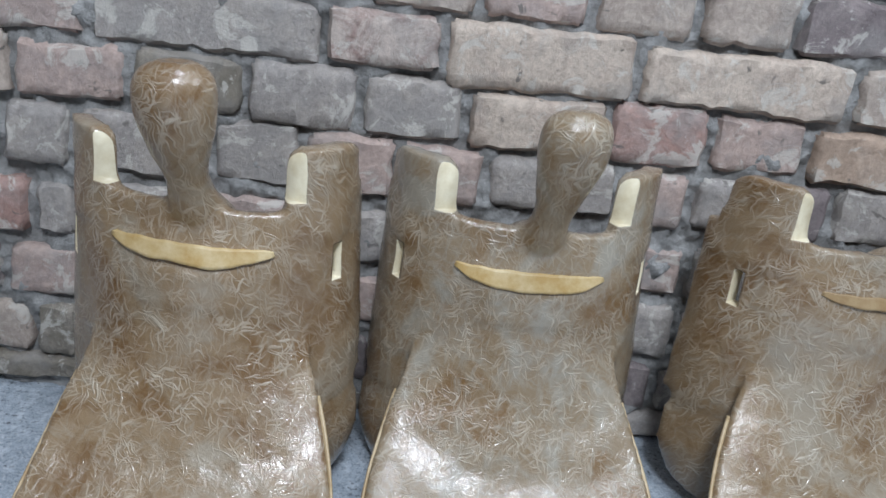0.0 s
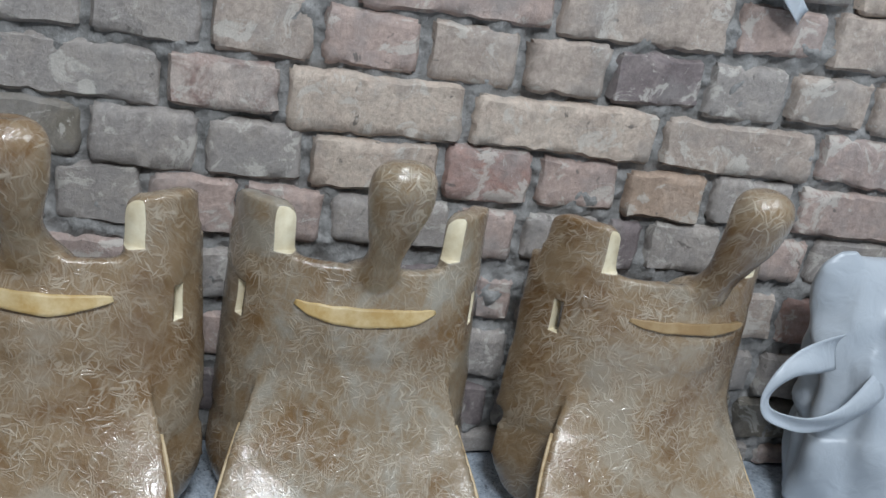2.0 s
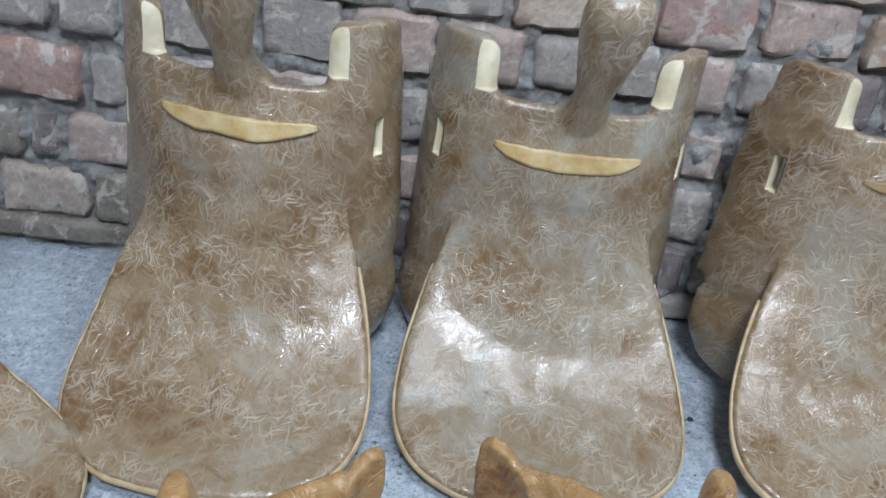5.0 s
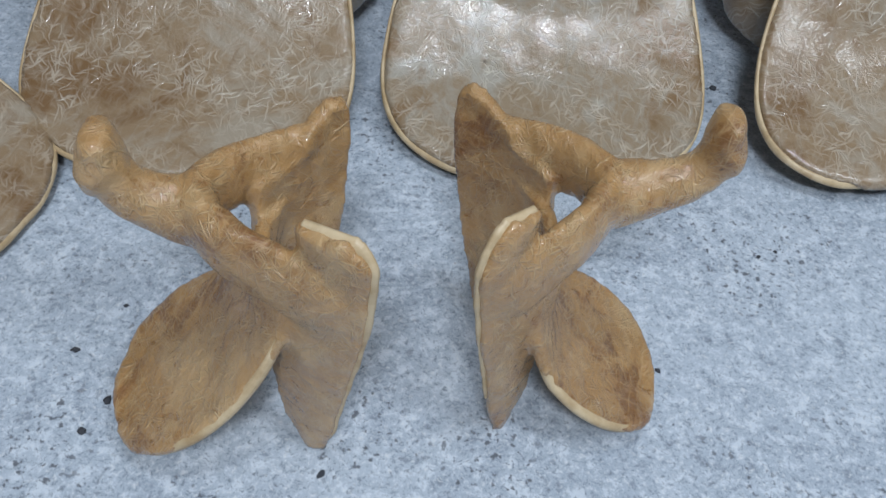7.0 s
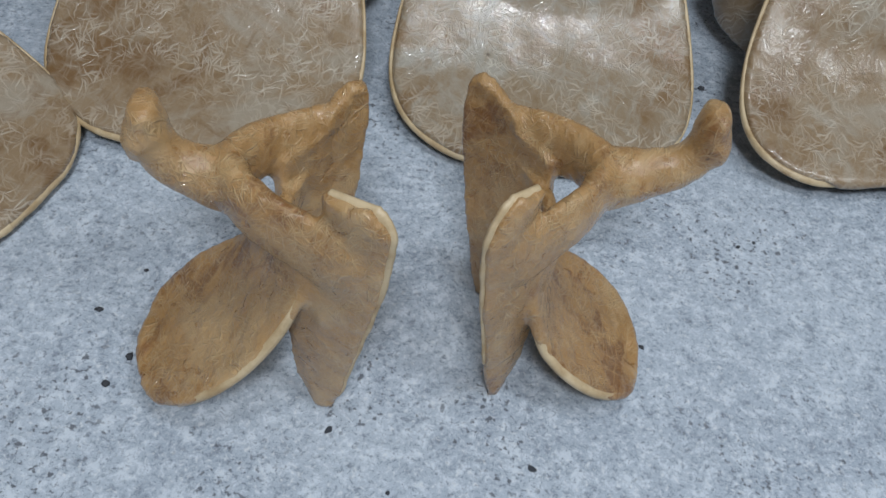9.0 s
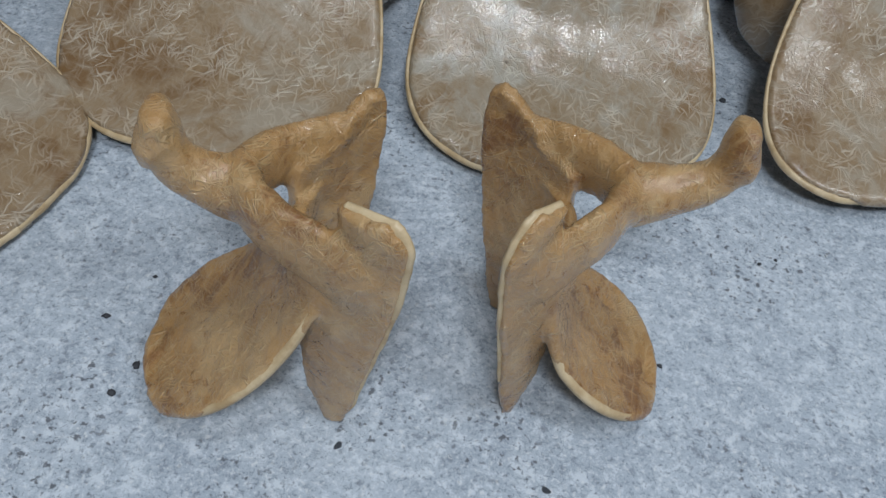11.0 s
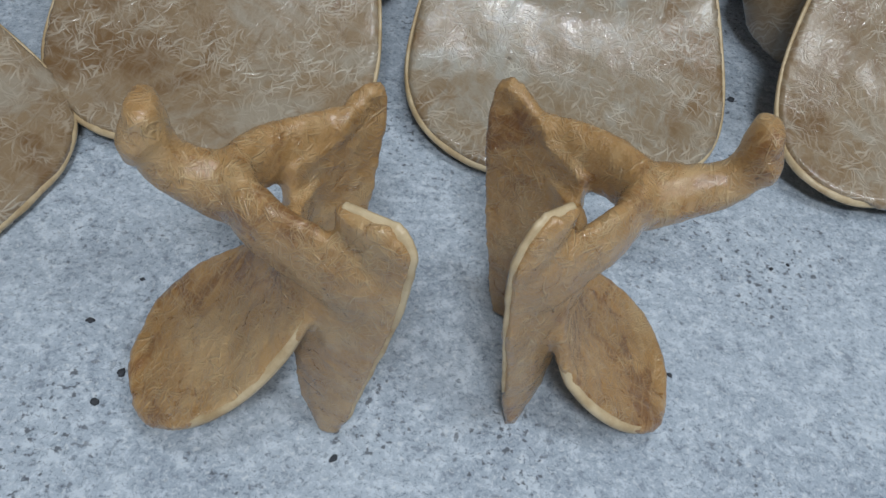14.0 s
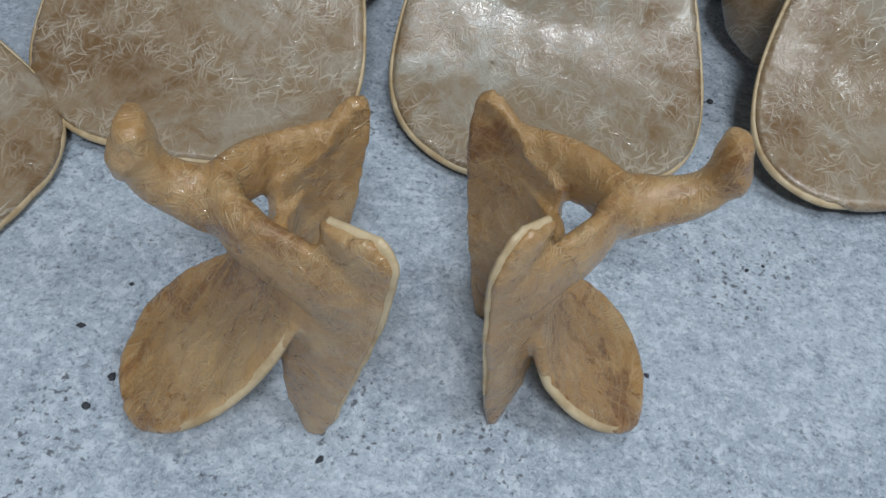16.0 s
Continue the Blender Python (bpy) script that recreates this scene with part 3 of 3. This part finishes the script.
# ---- white plastic bag ----
def plastic_bag(place):
    t = thing("plastic_bag", place, "white plastic carrier bag standing by the wall", "bag")
    bm = bmesh.new()
    rows = [(0.04, 0, 0.004, 0.143, 0.08), (0.04, 0, 0.03, 0.154, 0.09), (0.035, 0, 0.10, 0.150, 0.09), (0.022, 0, 0.18, 0.138, 0.08), (-0.022, 0, 0.25, 0.132, 0.062),
            (-0.076, 0.01, 0.31, 0.084, 0.042), (-0.105, 0.01, 0.342, 0.052, 0.026), (-0.122, 0.01, 0.366, 0.026, 0.012), (-0.130, 0.01, 0.384, 0.006, 0.003)]
    tube(bm, rows, 60, 90, (1, 0, 0))
    for v in bm.verts:
        up = min(1.0, v.co.z / 0.3)
        fold = abs(noise.noise(Vector((v.co.x * 22, v.co.y * 22, v.co.z * 5)))) - 0.25
        out = Vector((v.co.x, v.co.y, 0)).normalized()
        v.co += noise.noise_vector(v.co * 14) * 0.010 + out * fold * 0.045 * (0.3 + up) + out * 0.006
        v.co.z = max(v.co.z, 0.001)
    part("sack", bm, BAG, t)
    bm = bmesh.new()
    loop = [(-0.140, -0.045, 0.266, 0.046), (-0.188, -0.075, 0.270, 0.036), (-0.222, -0.085, 0.261, 0.026), (-0.246, -0.090, 0.240, 0.018), (-0.255, -0.092, 0.219, 0.014),
            (-0.247, -0.094, 0.201, 0.014), (-0.222, -0.096, 0.192, 0.018), (-0.188, -0.098, 0.190, 0.027), (-0.138, -0.085, 0.197, 0.042), (-0.070, -0.050, 0.216, 0.060)]

    def band(u, v):
        x, y, z, wide = spline(loop, v)
        a, b = spline(loop, max(0, v - 0.03)), spline(loop, min(1, v + 0.03))
        d = Vector((b[0] - a[0], 0, b[2] - a[2])).normalized()
        q = (u - 0.5) * wide
        return (x - d.z * q, y + 0.010 * math.sin(4 * u + 9 * v) * wide / 0.05, z + d.x * q)
    sheet(bm, band, 8, 50, 0.0014)
    part("handle", bm, BAG, t)
    return t


plastic_bag(pose(1.035, -0.10, 0))


# ---- grit on the floor ----
def grit(x, y, size, seed):
    bm = bmesh.new()
    bmesh.ops.create_icosphere(bm, subdivisions=2, radius=1)
    for v in bm.verts:
        v.co *= 1 + 0.5 * noise.noise(v.co * 1.7 + Vector((seed, 0, 0)))
        v.co = Vector((v.co.x * size, v.co.y * size * 0.8, max(v.co.z, -0.5) * size * 0.5))
    lift = -min(v.co.z for v in bm.verts)
    ob = link_bm("grit", bm, GRIT)
    ob.matrix_world = pose(x, y, lift, 0, 0, seed * 47)
    return tagged(ob, "small dark crumb of grit on the concrete floor", "grit", "dark grit on the floor")


for k, (x, y, size) in enumerate(((0.485, -0.208, 0.0042), (-0.006, -0.645, 0.0034), (-0.015, -0.671, 0.0036), (-0.043, -0.605, 0.0030),
                                  (0.489, -0.448, 0.0022), (0.505, -0.440, 0.0020), (0.389, -0.577, 0.0022), (-0.02, -0.56, 0.002), (0.20, -0.73, 0.0018))):
    grit(x, y, size, k + 1)


# ---- scrap of film on the wall ----
def film_scrap():
    t = thing("plastic_scrap", pose(0.768, -0.012, 0.650), "scrap of white plastic film stuck to the bricks", "plastic scrap")
    bm = bmesh.new()
    sheet(bm, lambda u, v: ((-0.055 + 0.09 * v) + (u - 0.5) * (0.045 - 0.028 * v), -0.006 - 0.012 * math.sin(3 * v + 2 * u), 0.075 - 0.085 * v + 0.018 * u), 8, 14, 0.0012)
    part("film", bm, BAG, t)
    return t


film_scrap()


# ---- brick wall ----
wall = None
ROWS = [  # middle height, joints between bricks, brick colours
    # lowest courses: darker brick colours stand in for shade along the floor
    (0.022, (), ""),
    (0.080, (-0.60, -0.445, -0.412, -0.288, -0.225), "OVBO"),
    (0.158, (-0.56, -0.363, -0.318, -0.225), "OVP"),
    (0.243, (-0.50, -0.407, -0.280, -0.225, -0.10, 0.03, 0.15, 0.28, 0.449, 0.513, 0.64, 0.76, 0.90), "GRGGPGBVPGBB"),
    (0.334, (-0.43, -0.310, -0.227, -0.070, 0.037, 0.146, 0.251, 0.414, 0.500, 0.614, 0.673, 0.787, 0.922), "GGGGPPGPGVGP"),
    (0.408, (-0.42, -0.294, -0.163, -0.033, 0.099, 0.221, 0.387, 0.506, 0.628, 0.746, 0.874), "BPOGGCRPTG"),
    (0.480, (-0.32, -0.208, 0.053, 0.189, 0.409, 0.662, 0.887), "PGMCCB"),
    (0.554, (-0.27, -0.152, -0.033, 0.096, 0.222, 0.345, 0.466, 0.581, 0.707, 0.825), "BGGBPBBVG"),
    (0.630, (0.50, 0.727, 0.859), "BP"),
    (0.704, (), ""),
    (0.778, (), ""),
    (0.852, (), ""),
]


def brick_mesh(w, h, seed):
    bm = bmesh.new()
    off = Vector((seed * 3.7, seed * 1.3, seed * 7.1))
    depth = 0.06
    k = max(6, int(w / 0.012))
    us = [0, 0.005 / w] + [i / k for i in range(1, k)] + [1 - 0.005 / w, 1]
    vs = [0, 0.005 / h, 0.24, 0.41, 0.59, 0.76, 1 - 0.005 / h, 1]
    nx, nz = len(us) - 1, len(vs) - 1

    def pt(i, j, back):
        p = Vector((w * (us[i] - 0.5), 0, h * (vs[j] - 0.5)))
        n = 0.8 * noise.noise_vector((p + off) * 17) + 0.7 * noise.noise_vector((p + off) * 65)
        rim = i in (0, nx) or j in (0, nz)
        corner = i in (0, nx) and j in (0, nz)
        near = i in (0, 1, nx - 1, nx) or j in (0, 1, nz - 1, nz)
        if near:
            p.x += n.x * 0.0055
            p.z += n.z * 0.0055
        if corner:
            p.x *= 1 - 0.010 / w
            p.z *= 1 - 0.010 / h
        y = (0.008 if rim else 0.0) + n.y * 0.0028
        return Vector((p.x, depth if back else y, p.z))
    f = [[bm.verts.new(pt(i, j, False)) for j in range(nz + 1)] for i in range(nx + 1)]
    b = [[bm.verts.new(pt(i, j, True)) if i in (0, nx) or j in (0, nz) else None for j in range(nz + 1)] for i in range(nx + 1)]
    for i in range(nx):
        for j in range(nz):
            bm.faces.new((f[i][j], f[i + 1][j], f[i + 1][j + 1], f[i][j + 1]))
        bm.faces.new((f[i][0], b[i][0], b[i + 1][0], f[i + 1][0]))
        bm.faces.new((f[i][nz], f[i + 1][nz], b[i + 1][nz], b[i][nz]))
    for j in range(nz):
        bm.faces.new((f[0][j], f[0][j + 1], b[0][j + 1], b[0][j]))
        bm.faces.new((f[nx][j], b[nx][j], b[nx][j + 1], f[nx][j + 1]))
    return bm


def brick_wall():
    rng = random.Random(5)
    bm = bmesh.new()
    nx, nz = 520, 210
    wx0, wx1, wz1 = X0, X1, 0.95
    mx0, mx1 = -1.0, 1.4
    grid = []
    for i in range(nx + 1):
        col = []
        for j in range(nz + 1):
            x, z = mx0 + (mx1 - mx0) * i / nx, -0.02 + (wz1 + 0.02) * j / nz
            n = noise.noise(Vector((x * 22, 3, z * 22))) + 0.55 * noise.noise(Vector((x * 60, 9, z * 60))) + 0.35 * noise.noise(Vector((x * 140, 5, z * 140)))
            col.append(bm.verts.new((x, 0.0105 - 0.014 * n, z)))
        grid.append(col)
    for i in range(nx):
        for j in range(nz):
            bm.faces.new((grid[i][j], grid[i + 1][j], grid[i + 1][j + 1], grid[i][j + 1]))
    bmesh.ops.create_cube(bm, size=1, matrix=Matrix.Translation(((wx0 + wx1) / 2, 0.095, ZC / 2 - 0.05)) @ Matrix.Diagonal((wx1 - wx0, 0.12, ZC + 0.1, 1)))
    w = tagged(link_bm("wall_north", bm, MORTAR), "old brick wall with rough grey mortar joints", "wall", kind="structure")
    seed = 0
    for z, joints, colours in ROWS:
        rng_row = random.Random(int(z * 1000))
        xs = list(joints) or [rng_row.uniform(-0.4, -0.2)]
        cs = list(colours)
        lim0, lim1 = -1.05, 1.45
        while xs[-1] < lim1:
            xs.append(xs[-1] + rng_row.choice((0.125, 0.13, 0.12, 0.245)))
            # below 0.2 m mostly dark bricks, the shade put into their colour
            cs.append(rng_row.choice("GOVOGP" if z < 0.2 else "GGBBPCRVGP"))
        while xs[0] > lim0:
            xs.insert(0, xs[0] - rng_row.choice((0.125, 0.13, 0.12, 0.245)))
            # same at this end: shade near the floor painted as dark bricks
            cs.insert(0, rng_row.choice("VOVOGV" if z < 0.2 else "GGBBPCOVGP"))
        h = 0.030 if z < 0.03 else 0.068
        for a, b, c in zip(xs, xs[1:], cs):
            seed += 1
            wd = b - a - 0.012
            hh = h + rng.uniform(-0.008, 0.005)
            ob = link_bm("brick", brick_mesh(wd, hh, seed), BRICKS[c], w)
            ob.data.set_sharp_from_angle(angle=1.0)
            ob.matrix_world = pose((a + b) / 2, rng.uniform(-0.005, 0.003), z - 0.008 * ((a + b) / 2 - 0.2) + rng.uniform(-0.003, 0.003), 0, rng.uniform(-0.6, 1.2), 0)
    return w


brick_wall()
